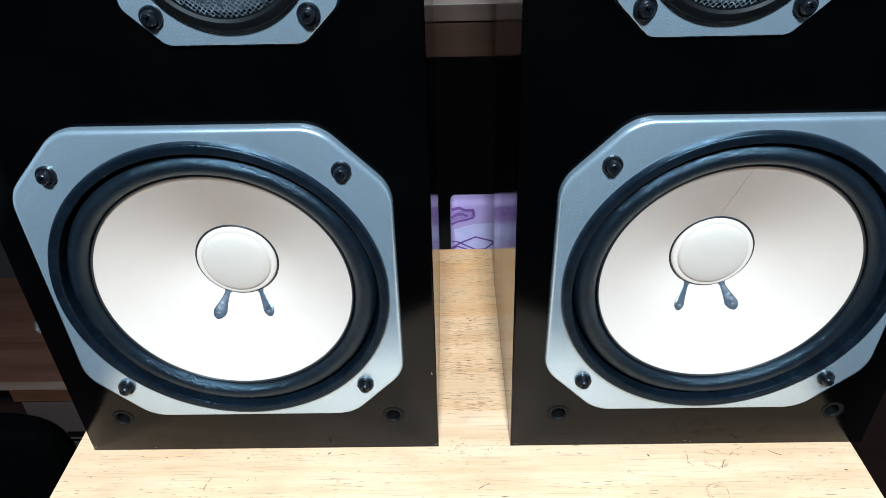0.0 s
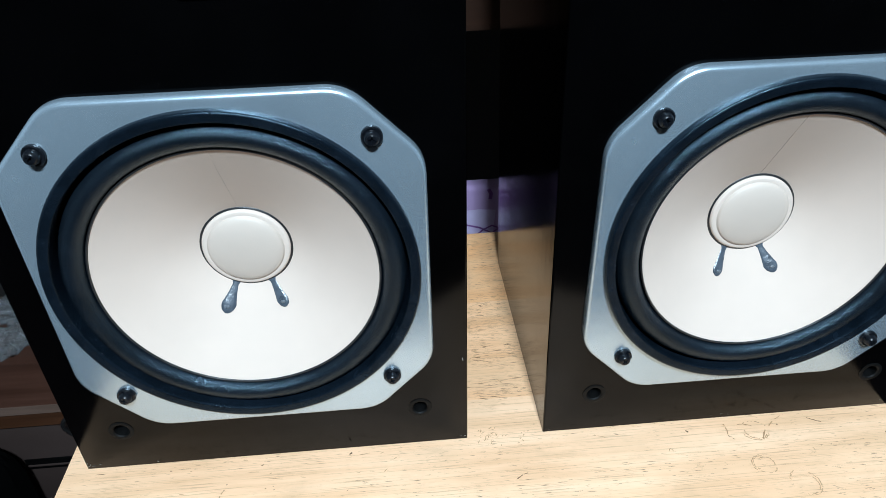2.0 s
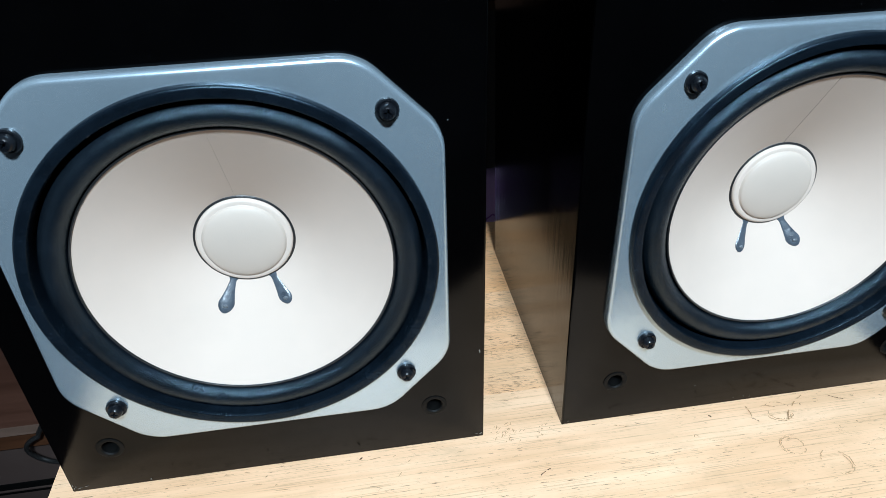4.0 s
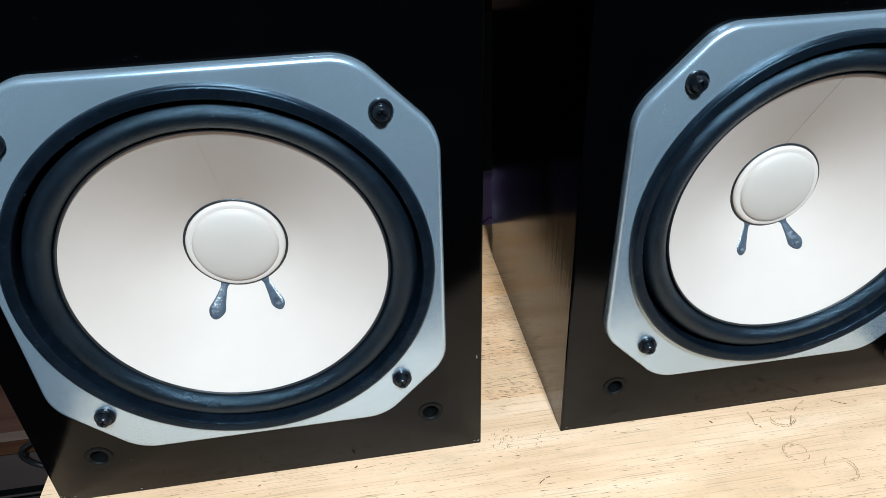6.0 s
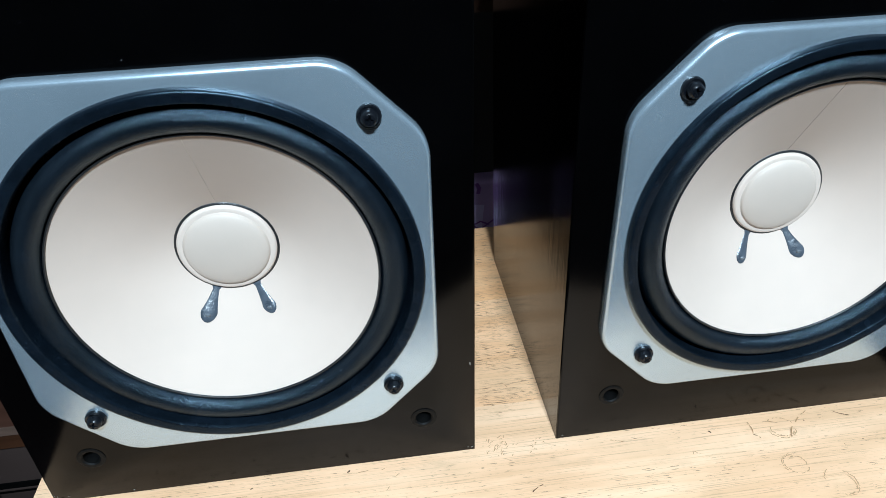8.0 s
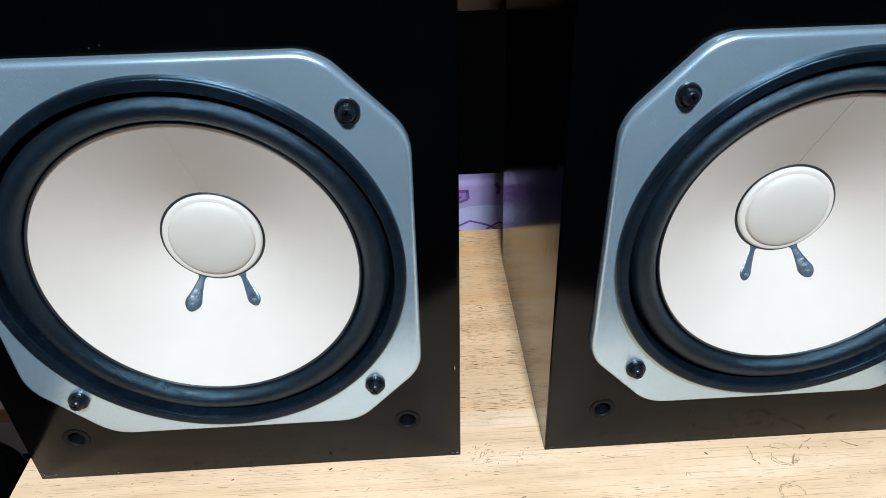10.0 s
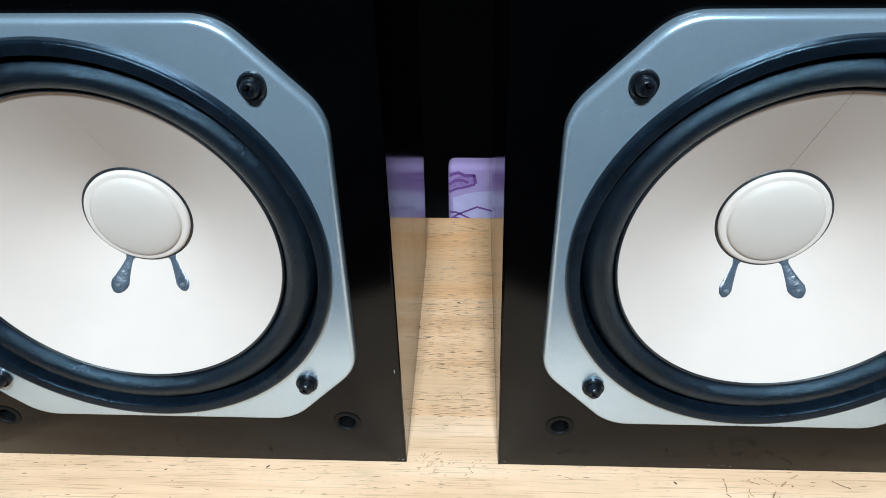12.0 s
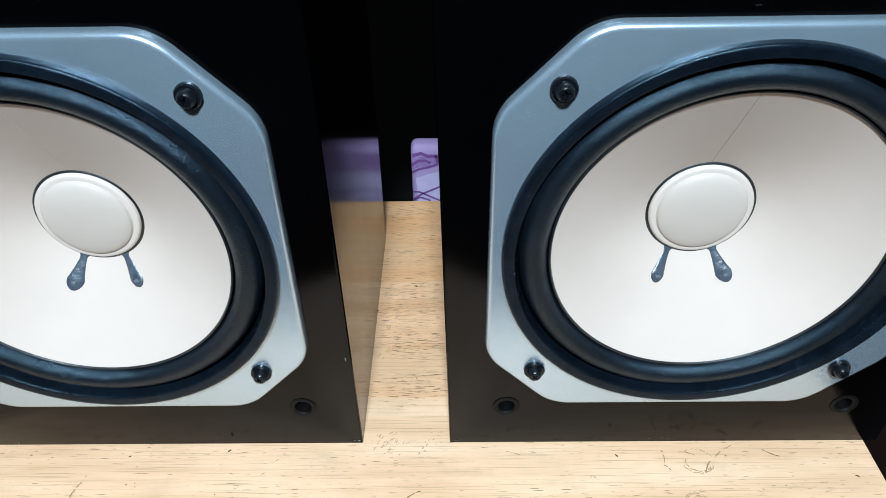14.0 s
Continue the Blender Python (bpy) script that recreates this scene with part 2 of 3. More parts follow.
def fill_with_holes(bm, outer, holes):
    edges = []
    for loop in (outer, *holes):
        for i in range(len(loop)):
            edges.append(bm.edges.get((loop[i], loop[(i + 1) % len(loop)])) or bm.edges.new((loop[i], loop[(i + 1) % len(loop)])))
    bmesh.ops.triangle_fill(bm, edges=edges, use_beauty=True)


def plate_mesh(outline, thick, soft, hole):
    """A flat plate in front of y = 0 with softly rounded rim and a round hole (cx, cz, radius)."""
    bm = bmesh.new()
    loops = [ring_loop(bm, [(x, 0.0, z) for x, z in outline])]
    steps = 5
    for k in range(steps + 1):
        a = math.pi / 2 * k / steps
        d, y = soft * (1 - math.cos(a)), -(thick - soft) - soft * math.sin(a)
        loops.append(ring_loop(bm, [(x, y, z) for x, z in inset(outline, d)]))
    for a, b in zip(loops, loops[1:]):
        bridge(bm, a, b)
    cx, cz, r = hole
    front = ring_loop(bm, circle(cx, -thick, cz, r))
    back = ring_loop(bm, circle(cx, 0.0, cz, r))
    bridge(bm, front, back)
    fill_with_holes(bm, loops[-1], [front])
    return bm


def tube(points, radius, n=8, closed=False):
    bm = bmesh.new()
    pts = [Vector(p) for p in points]
    rings = []
    for i, p in enumerate(pts):
        a = pts[i - 1] if i or closed else p
        b = pts[(i + 1) % len(pts)] if i + 1 < len(pts) or closed else p
        q = (b - a).to_track_quat("Z", "Y")
        rings.append([bm.verts.new(p + q @ Vector((radius * math.cos(2 * math.pi * k / n), radius * math.sin(2 * math.pi * k / n), 0))) for k in range(n)])
    for a, b in zip(rings, rings[1:] + ([rings[0]] if closed else [])):
        bridge(bm, a, b)
    if not closed:
        bm.faces.new(rings[0]), bm.faces.new(rings[-1])
    return bm


# ---- setting ----
def structure(name, bm, mat, label):
    return tagged(part(name, bm, mat), label, "", "", "structure")


structure("floor", box(-2.2, 2.2, -2.2, 2.0, -1.1, -1.0), FLOOR, "dark reddish brown room floor")
# ceiling and pale walls are out of view, added to bounce soft fill light
structure("ceiling", box(-2.2, 2.2, -2.2, 2.0, 1.75, 1.85), WALL, "unseen pale ceiling that bounces fill light")
structure("wall_north", box(-2.2, 2.2, 2.0, 2.1, -1.0, 1.75), WALL, "unseen pale wall behind the desk, bounces fill light")
# added wall, out of view, kept dark so the glossy fronts reflect black
structure("wall_south", box(-2.2, 2.2, -2.3, -2.2, -1.0, 1.75), DARK_STANDIN, "unseen dark stand-in wall behind the viewer")
structure("wall_west", box(-2.3, -2.2, -2.2, 2.0, -1.0, 1.75), WALL, "unseen pale side wall that bounces fill light")
structure("wall_east", box(2.2, 2.3, -2.2, 2.0, -1.0, 1.75), WALL, "unseen pale side wall that bounces fill light")

# ---- loudspeakers ----
W, H, D = 0.215, 0.382, 0.174
CONE_RIM, CONE_RIM_Y, CONE_FOOT, CONE_FOOT_Y = 0.0657, -0.0035, 0.0220, 0.0235
WZ = 0.1278


def cone_y(r):
    k = (r - CONE_FOOT) / (CONE_RIM - CONE_FOOT)
    return CONE_FOOT_Y + (CONE_RIM_Y - CONE_FOOT_Y) * k


def on_cone(r, angle, lift=0.0, cx=0.0):
    """A point on the woofer's cone; the angle in degrees from straight down, positive to +x."""
    a = radians(angle)
    return Vector((cx + r * math.sin(a), cone_y(r) - lift, WZ - r * math.cos(a)))


EASE = 0.0012
BASE = -0.0008


def front_rect(bm, y, d):
    return ring_loop(bm, [(-W / 2 + d, y, BASE + d), (W / 2 - d, y, BASE + d), (W / 2 - d, y, H - d), (-W / 2 + d, y, H - d)])


def cabinet_mesh():
    """The box behind the baffle: four sides and the back."""
    bm = bmesh.new()
    loops = [front_rect(bm, EASE, 0), front_rect(bm, D - EASE, 0), front_rect(bm, D, EASE)]
    for p, q in zip(loops, loops[1:]):
        bridge(bm, p, q)
    bm.faces.new(loops[-1])
    return bm


def baffle_mesh(holes):
    """The front panel with eased edges and round openings (x, z, radius, depth)."""
    bm = bmesh.new()
    loops = [front_rect(bm, 0, EASE), front_rect(bm, 0.3 * EASE, 0.3 * EASE), front_rect(bm, EASE, 0)]
    for p, q in zip(loops, loops[1:]):
        bridge(bm, p, q)
    rims = []
    for cx, cz, r, depth in holes:
        front, back = ring_loop(bm, circle(cx, 0, cz, r, 48)), ring_loop(bm, circle(cx, depth, cz, r, 48))
        bridge(bm, front, back)
        bm.faces.new(back)
        rims.append(front)
    fill_with_holes(bm, loops[0], rims)
    return bm


def screw_into(parent, x, y, z, size, turn):
    """A pan-head screw on a washer, with a four-lobed driver recess."""
    bm = revolve([(0, 0.0), (0.0054 * size, 0.0), (0.0054 * size, -0.0011), (0.0049 * size, -0.0017), (0.0040 * size, -0.0016), (0.0037 * size, -0.0020), (0.0036 * size, -0.0030),
                  (0.0031 * size, -0.0037), (0.0025 * size, -0.00405), (0.0021 * size, -0.0041), (0.0016 * size, -0.0033), (0, -0.0022)], n=32)
    for v in bm.verts:
        r, a = math.hypot(v.co.x, v.co.z), math.atan2(v.co.z, v.co.x)
        if v.co.y < -0.0032 and 0 < r < 0.0022 * size:
            k = 0.42 + 0.58 * abs(math.cos(2 * a)) ** 3
            v.co.x, v.co.z = v.co.x * k, v.co.z * k
    for v in bm.verts:
        v.co.y *= 1.25
    s = part("screw", bm, SCREW, parent, "black cross-head screw with washer", 25)
    s.matrix_basis = pose(x, y, z, 0, turn, 0)
    return s


def lead(parent, angle, tip_angle, r0, r1, fat):
    """A drop of black glue over the lead wire, lying on the cone."""
    bm = bmesh.new()
    steps, across = 44, 10
    rows = []
    for i in range(steps + 1):
        k = math.sin(math.pi / 2 * i / steps)
        r, a = r0 + (r1 - r0) * k, angle + (tip_angle - angle) * k
        k0 = 1 - 1.12 * fat / (r1 - r0)
        g = min(1.0, k / k0)
        half = 0.0013 + (fat - 0.0013) * g ** 1.6
        if k < 0.12:
            half += 0.0012 * (1 - k / 0.12)
        if k > k0:
            half = fat * math.sqrt(max(0.0004, 1 - ((k - k0) / (1 - k0)) ** 2))
        row = []
        for j in range(across + 1):
            u = -1 + 2 * j / across
            p = on_cone(r, a + math.degrees(u * half / r), 0.00003 + 0.0010 * math.sqrt(1 - u * u) * (0.5 + 0.6 * k) * min(1.0, half / fat + 0.1))
            row.append(bm.verts.new(p))
        rows.append(row)
    for a, b in zip(rows, rows[1:]):
        for j in range(across):
            bm.faces.new((a[j], a[j + 1], b[j + 1], b[j]))
    tip = bmesh.new()
    bmesh.ops.create_icosphere(tip, subdivisions=2, radius=1)
    at = on_cone(r1 - 0.9 * fat, tip_angle, 0.0011)
    for v in tip.verts:
        v.co = at + Vector((v.co.x * 0.0013, v.co.y * 0.0006, v.co.z * 0.0011))
    part("wire_end", tip, WIRE_END, parent, "grey wire end in the glue", 80)
    return part("lead_blob", bm, BLOB, parent, "slate grey glue drop over a lead wire", 80)


def cone_seam(parent, angle, width, mat):
    bm = bmesh.new()
    rows = []
    for i in range(25):
        r = CONE_FOOT + 0.001 + (CONE_RIM - CONE_FOOT - 0.0015) * i / 24
        w = math.degrees(width / r)
        rows.append([bm.verts.new(on_cone(r, angle + s * w, lift)) for s, lift in ((-1, 0.0), (0, 0.00018), (1, 0.0))])
    for a, b in zip(rows, rows[1:]):
        for j in range(2):
            bm.faces.new((a[j], a[j + 1], b[j + 1], b[j]))
    return part("paper_seam", bm, mat, parent, "thin glued seam in the paper")


def mesh_dome(radius, height, cell, wire):
    """Diamond wire netting bulged over the tweeter: two crossing families of thin wires."""
    bm = bmesh.new()
    n = int(radius / cell)
    for family in (1, -1):
        for i in range(-n, n + 1):
            off = i * cell
            if abs(off) >= radius:
                continue
            half = math.sqrt(radius ** 2 - off ** 2)
            steps = max(3, int(half / cell * 1.6))
            last = None
            for k in range(steps + 1):
                t = -half + 2 * half * k / steps
                u, v = (t - family * off) / math.sqrt(2), (family * t + off) / math.sqrt(2)
                q = (u * u + v * v) / radius ** 2
                y = -0.0045 - height * (1 - min(1, q)) - (0.5 * wire if (k + i) % 2 else -0.5 * wire)
                s = Vector((-family, 1)).normalized() * wire
                now = [bm.verts.new((u + s.x, y, v + s.y)), bm.verts.new((u, y - wire, v)), bm.verts.new((u - s.x, y, v - s.y))]
                if last:
                    for a in range(2):
                        bm.faces.new((last[a], last[a + 1], now[a + 1], now[a]))
                last = now
    return bm


def lean_side(bm, inset, slope):
    """Sets one side of a box slightly out of square."""
    for v in bm.verts:
        if v.co.x < -0.1:
            v.co.x -= inset + slope * v.co.z
    return bm


def loudspeaker(x, wx, wz, plate_shift, tweeter_x, leads, seam, slots, lean, label):
    ob = thing("loudspeaker", (x, 0, 0), label, "loudspeaker", "pair of loudspeakers")
    sockets = [(-0.081, 0.0285), (0.081, 0.0285)]
    part("cabinet", lean_side(cabinet_mesh(), *lean), VENEER, ob, "glossy black veneered cabinet")
    cab = part("front_baffle", lean_side(baffle_mesh([(wx, WZ + wz, 0.0815, 0.09)] + [(a, b, 0.0060, 0.016) for a, b in sockets]), *lean), BAFFLE, ob, "satin black front panel")
    for a, b in sockets:
        s = part("grille_socket", revolve([(0.0066, 0.0001), (0.0066, -0.0003), (0.0060, -0.0005), (0.0047, -0.0004), (0.0040, 0.0002), (0.0037, 0.012), (0, 0.012)], n=32), PLASTIC, ob, "black plastic socket for the grille peg")
        s.matrix_basis = pose(a, 0, b)
    # woofer
    h, c = 0.0908, 0.0587
    e = h - 0.0010
    corners = [(-c, WZ - h), (c, WZ - h), (e, WZ - c), (e, WZ + c), (c, WZ + h), (-c, WZ + h), (-e, WZ + c), (-e, WZ - c)]
    plate = part("woofer_plate", plate_mesh(rounded(corners, 0.022, 7), 0.0052, 0.0024, (0, WZ, 0.0830)), PLATE, ob, "grey lacquered mounting plate", 40)
    for i, (a, b) in enumerate(((-0.0677, -0.0657), (0.0677, -0.0657), (-0.0672, 0.0697), (0.0677, 0.0697))):
        screw_into(plate, a, -0.0052, WZ + b, 0.86, slots[i])
    gasket = part("gasket_ring", revolve([(0.0848, -0.0035), (0.0848, -0.0080), (0.0846, -0.0085), (0.0841, -0.0089), (0.0835, -0.0090), (0.0825, -0.0087), (0.0806, -0.0087), (0.0800, -0.0085), (0.0797, -0.0080), (0.0795, -0.0072), (0.0793, -0.0020), (0.0780, 0.0030)], cz=WZ, n=128), GASKET, ob)
    roll = [(0.0783, 0.002), (0.0781, -0.0005)]
    for k in range(13):
        a = math.pi * k / 12
        roll.append((0.0722 + 0.0057 * math.cos(a), -0.0015 - 0.0062 * math.sin(a)))
    roll += [(0.0663, -0.0033), (0.0656, -0.0031)]
    surround = part("surround", revolve(roll, cz=WZ, n=128), RUBBER, ob, "black rubber half-roll surround")
    cone = part("cone", revolve([(CONE_RIM, CONE_RIM_Y)] + [(r, cone_y(r)) for r in [0.0640 - 0.0015 * k for k in range(27)]] + [(CONE_FOOT - 0.002, CONE_FOOT_Y + 0.0012), (CONE_FOOT - 0.002, 0.03)], cz=WZ, n=128), PAPER, ob, "white paper woofer cone")
    part("rim_line", revolve([(0.0663, -0.0036), (0.0660, -0.0041), (0.0656, -0.0041), (0.0652, -0.0034)], cz=WZ, n=128), GLUE, cone)
    f, fy = CONE_FOOT, CONE_FOOT_Y
    part("glue_ring", revolve([(f + 0.0007, cone_y(f + 0.0007) + 0.0001), (f + 0.0004, cone_y(f) - 0.0006), (f - 0.0003, fy - 0.0008), (f - 0.0007, fy + 0.0002)], cz=WZ, n=96), GLUE, cone)
    cap = part("dust_cap", revolve([(f - 0.0004, fy + 0.002), (f - 0.0005, fy - 0.0012), (f - 0.0011, fy - 0.0021), (0.0203, fy - 0.0023), (0.0192, fy - 0.0023), (0.0184, fy - 0.0023), (0.0178, fy)], cz=WZ, n=96), CAP, cone, "white rim of the dust cap", 60)
    part("cap_dome", revolve([(0.0190, fy - 0.0020), (0.0186, fy - 0.0025)] + [(0.0184 * math.cos(a), fy - 0.0026 - 0.0036 * math.sin(a)) for a in (0.0, 0.08, 0.16, 0.26, 0.36, 0.48, 0.6, 0.8, 1.0, 1.2, 1.4)] + [(0, fy - 0.0062)], cz=WZ, n=96), CAP_DOME, cone, "greyish white dome", 60)
    for args in leads:
        lead(cone, *args)
    cone_seam(cone, *seam)
    for woofer_part, drop in ((gasket, 0.0006), (surround, 0.0003), (cone, 0.0)):
        woofer_part.matrix_basis = pose(wx, 0, wz - drop)
    plate.matrix_basis = pose(wx + plate_shift, 0, wz - 0.0012)
    # tweeter
    th, tc, tz = 0.0440, 0.0285, 0.2965
    corners = [(-tc, tz - th), (tc, tz - th), (th, tz - tc), (th, tz + tc), (tc, tz + th), (-tc, tz + th), (-th, tz + tc), (-th, tz - tc)]
    tp = part("tweeter_plate", plate_mesh(rounded(corners, 0.007, 5), 0.0022, 0.0007, (0, tz, 0.0335)), PLATE, ob, "grey lacquered tweeter plate", 40)
    tp.matrix_basis = pose(tweeter_x, 0, 0)
    shim = part("tweeter_gasket", plate_mesh([(px * 1.016, tz + (pz - tz) * 1.016) for px, pz in rounded(corners, 0.007, 5)], 0.0008, 0.0003, (0, tz, 0.0335)), GASKET, ob)
    shim.matrix_basis = pose(tweeter_x, 0, 0)
    for i, (a, b) in enumerate(((-0.0318, -0.0318), (0.0318, -0.0318), (-0.0318, 0.0318), (0.0318, 0.0318))):
        screw_into(tp, a, -0.0022, tz + b, 0.88, slots[3 - i] + 20)
    r = part("tweeter_ring", revolve([(0.0376, -0.0015), (0.0377, -0.0040), (0.0370, -0.0056), (0.0352, -0.0064), (0.0338, -0.0064), (0.0325, -0.0056), (0.0319, -0.0040), (0.0317, -0.0005)], n=96), RING, ob)
    r.matrix_basis = pose(tweeter_x, 0, tz)
    g = part("tweeter_grille", mesh_dome(0.0320, 0.0075, 0.00165, 0.00022), MESH, ob, "fine wire mesh guard")
    g.matrix_basis = pose(tweeter_x, 0, tz)
    d = part("tweeter_dome", revolve([(0.0304, -0.0030), (0.0240, -0.0018), (0.0185, -0.0012), (0.0180, -0.0030), (0.0160, -0.0062), (0.012, -0.0088), (0.006, -0.0104), (0, -0.0108)], n=64), FELT, ob, "grey soft dome")
    d.matrix_basis = pose(tweeter_x, 0, tz)
    return ob, cab


def dust(parent, wx, wz, seed):
    """Tiny pale specks of dust on the gasket, beside the plate and on the black front."""
    rnd = random.Random(seed)
    places = []
    for _ in range(46):
        a = rnd.uniform(0, 360)
        r = rnd.choice((0.0862, 0.0818, 0.0796))
        places.append((wx + r * math.cos(radians(a)), -0.0084 if r < 0.086 else -0.0060, WZ + wz + r * math.sin(radians(a))))
    for _ in range(14):
        places.append((wx + rnd.choice((-1, 1)) * rnd.uniform(0.0898, 0.0908), -0.0002, WZ + wz + rnd.uniform(-0.06, 0.06)))
    for _ in range(5):
        places.append((wx + rnd.uniform(-0.05, 0.05), -0.0002, WZ + wz + rnd.uniform(0.0915, 0.093)))
    for _ in range(9):
        places.append((rnd.uniform(-0.104, 0.104), -0.0001, rnd.choice((rnd.uniform(0.225, 0.25), rnd.uniform(0.004, 0.03)))))
    bm = bmesh.new()
    for x, y, z in places:
        q = rnd.uniform(0.00008, 0.00021)
        vs = [bm.verts.new((x + rnd.uniform(-q, q), y + dy, z + rnd.uniform(-q, q))) for dy in (0, -q, 0, 0)]
        for tri in ((0, 1, 2), (0, 1, 3), (1, 2, 3), (0, 2, 3)):
            bm.faces.new([vs[k] for k in tri])
    return tagged(part("dust_speck", bm, DUST, parent), "tiny pale dust specks", "", "", "stuff")


left_speaker, left_cab = loudspeaker(-0.1300, 0.0003, -0.0008, -0.0005, 0.0293, [(-23.0, -24.2, 0.0220, 0.0372, 0.0037), (23.8, 25.2, 0.0220, 0.0362, 0.0032)], (181, 0.00010, FAINT_SEAM), (20, 65, 40, 10), (0.0, 0.0),
                                     "black two-way loudspeaker with white paper woofer on pale wooden table")
right_speaker, right_cab = loudspeaker(0.1302, -0.0027, 0.0, 0.0001, -0.0326, [(-25.4, -24.8, 0.0220, 0.0365, 0.0030), (24.5, 26.8, 0.0220, 0.0369, 0.0035)], (181, 0.00013, SEAM), (50, 15, 75, 35), (0.0010, 0.017),
                                       "black two-way loudspeaker with seamed white woofer overhanging pale table")

dust(left_speaker, 0.0010, -0.0006, 3)
dust(right_speaker, -0.0032, 0.0015, 4)

# ---- the small table under them ----
TX0, TX1, TY0, TY1 = -0.2495, 0.2310, -0.105, 0.2175
table = thing("small_table", (0, 0, -1.0 + BASE), "pale rubberwood table of scuffed boards, under both loudspeakers", "table")
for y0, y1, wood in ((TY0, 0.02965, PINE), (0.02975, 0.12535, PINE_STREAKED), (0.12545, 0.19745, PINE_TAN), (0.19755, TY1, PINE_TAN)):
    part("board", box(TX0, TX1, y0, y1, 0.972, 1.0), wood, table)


def slivers(spots, seed):
    """Small dark nicks lying in the table's surface: (x, y, length, width, turn)."""
    rnd = random.Random(seed)
    bm = bmesh.new()
    for i, (x, y, length, width, turn) in enumerate(spots):
        c, d = math.cos(radians(turn)), math.sin(radians(turn))
        pts = []
        for k in range(8):
            a = 2 * math.pi * k / 8
            u, v = length / 2 * math.cos(a) * rnd.uniform(0.7, 1.1), width / 2 * math.sin(a) * rnd.uniform(0.7, 1.2)
            pts.append(bm.verts.new((x + u * c - v * d, y + u * d + v * c, 1.00005 + 0.000003 * i)))
        bm.faces.new(pts)
    return bm


def scored(points, width, seed, level=0):
    """A thin uneven line scored into the wood through (x, y) points, broken here and there."""
    rnd = random.Random(seed)
    bm = bmesh.new()
    last = None
    for i, p in enumerate(points):
        d = Vector(points[min(len(points) - 1, i + 1)]) - Vector(points[max(0, i - 1)])
        d = d.normalized() * width * rnd.uniform(0.25, 0.8)
        z = 1.00020 + 0.000006 * level
        now = [bm.verts.new((p[0] - d.y, p[1] + d.x, z)), bm.verts.new((p[0] + d.y, p[1] - d.x, z))]
        if last and rnd.random() < 0.82:
            bm.faces.new((last[0], last[1], now[1], now[0]))
        last = now
    return bm


def arc(cx, cy, rx, ry, a0, a1, seed):
    """Points along a hand-shaky part of an oval ring."""
    rnd = random.Random(seed)
    n = max(6, int(abs(a1 - a0) / 7))
    out = []
    for k in range(n + 1):
        a = radians(a0 + (a1 - a0) * k / n)
        q = 1 + rnd.uniform(-0.05, 0.05)
        out.append((cx + rx * q * math.cos(a), cy + ry * q * math.sin(a)))
    return out


def wobble(x, y, length, turn, bend, seed):
    """Points along a slightly bent scratch about (x, y)."""
    rnd = random.Random(seed)
    c, d = math.cos(radians(turn)), math.sin(radians(turn))
    out = []
    for k in range(9):
        u = length * (k / 8 - 0.5)
        v = bend * (1 - (k / 4 - 1) ** 2) + rnd.uniform(-0.00012, 0.00012)
        out.append((x + u * c - v * d, y + u * d + v * c))
    return out


DARK_NICKS = [(-0.0899, -0.0037, 0.0025, 0.0010, 42), (-0.1394, -0.0068, 0.0018, 0.0007, 36), (0.1050, -0.0079, 0.0022, 0.0010, -56), (-0.1573, -0.0181, 0.0010, 0.0006, 48),
              (0.0005, 0.1207, 0.0026, 0.0012, -26), (-0.0225, 0.0981, 0.0024, 0.0012, -25), (0.1415, -0.0161, 0.0010, 0.0007, -73), (0.1590, -0.0082, 0.0013, 0.0006, -83),
              (0.2189, -0.0200, 0.0025, 0.0010, -22), (-0.1358, -0.0228, 0.0011, 0.0006, 35), (-0.1317, -0.0220, 0.0008, 0.0005, 24), (-0.1310, -0.0241, 0.0008, 0.0005, 23),
              (-0.0911, -0.0284, 0.0009, 0.0005, 43), (-0.1901, -0.0057, 0.0017, 0.0006, 0), (0.1826, -0.0251, 0.0010, 0.0005, -46)]
for spot in DARK_NICKS:
    tagged(part("nick", slivers([spot], int(spot[0] * 1e4) % 97), NICK, table), "small dark nick in the wood", "", "", "stuff")
FINE_NICKS = [(-0.1494, -0.0024, 0.0036, -5), (-0.1788, -0.0072, 0.0016, -12), (-0.1436, -0.0111, 0.0067, -3), (-0.1340, -0.0129, 0.0016, 24), (-0.1808, -0.0220, 0.0036, 0),
              (-0.0857, -0.0171, 0.0032, -17), (-0.1161, -0.0173, 0.0036, -10), (-0.1307, -0.0166, 0.0086, -2), (-0.0829, -0.0050, 0.0084, 7), (-0.0720, -0.0050, 0.0028, 21),
              (-0.0648, -0.0096, 0.0030, 33), (-0.0702, -0.0172, 0.0034, 49), (0.0903, -0.0199, 0.0027, 69), (0.0918, -0.0196, 0.0027, -45), (0.1712, -0.0270, 0.0015, -53)]
tagged(part("nick", slivers([(x, y, q, 0.00038, a) for x, y, q, a in FINE_NICKS], 21), SCUFF, table), "fine brown nicks", "", "", "stuff")
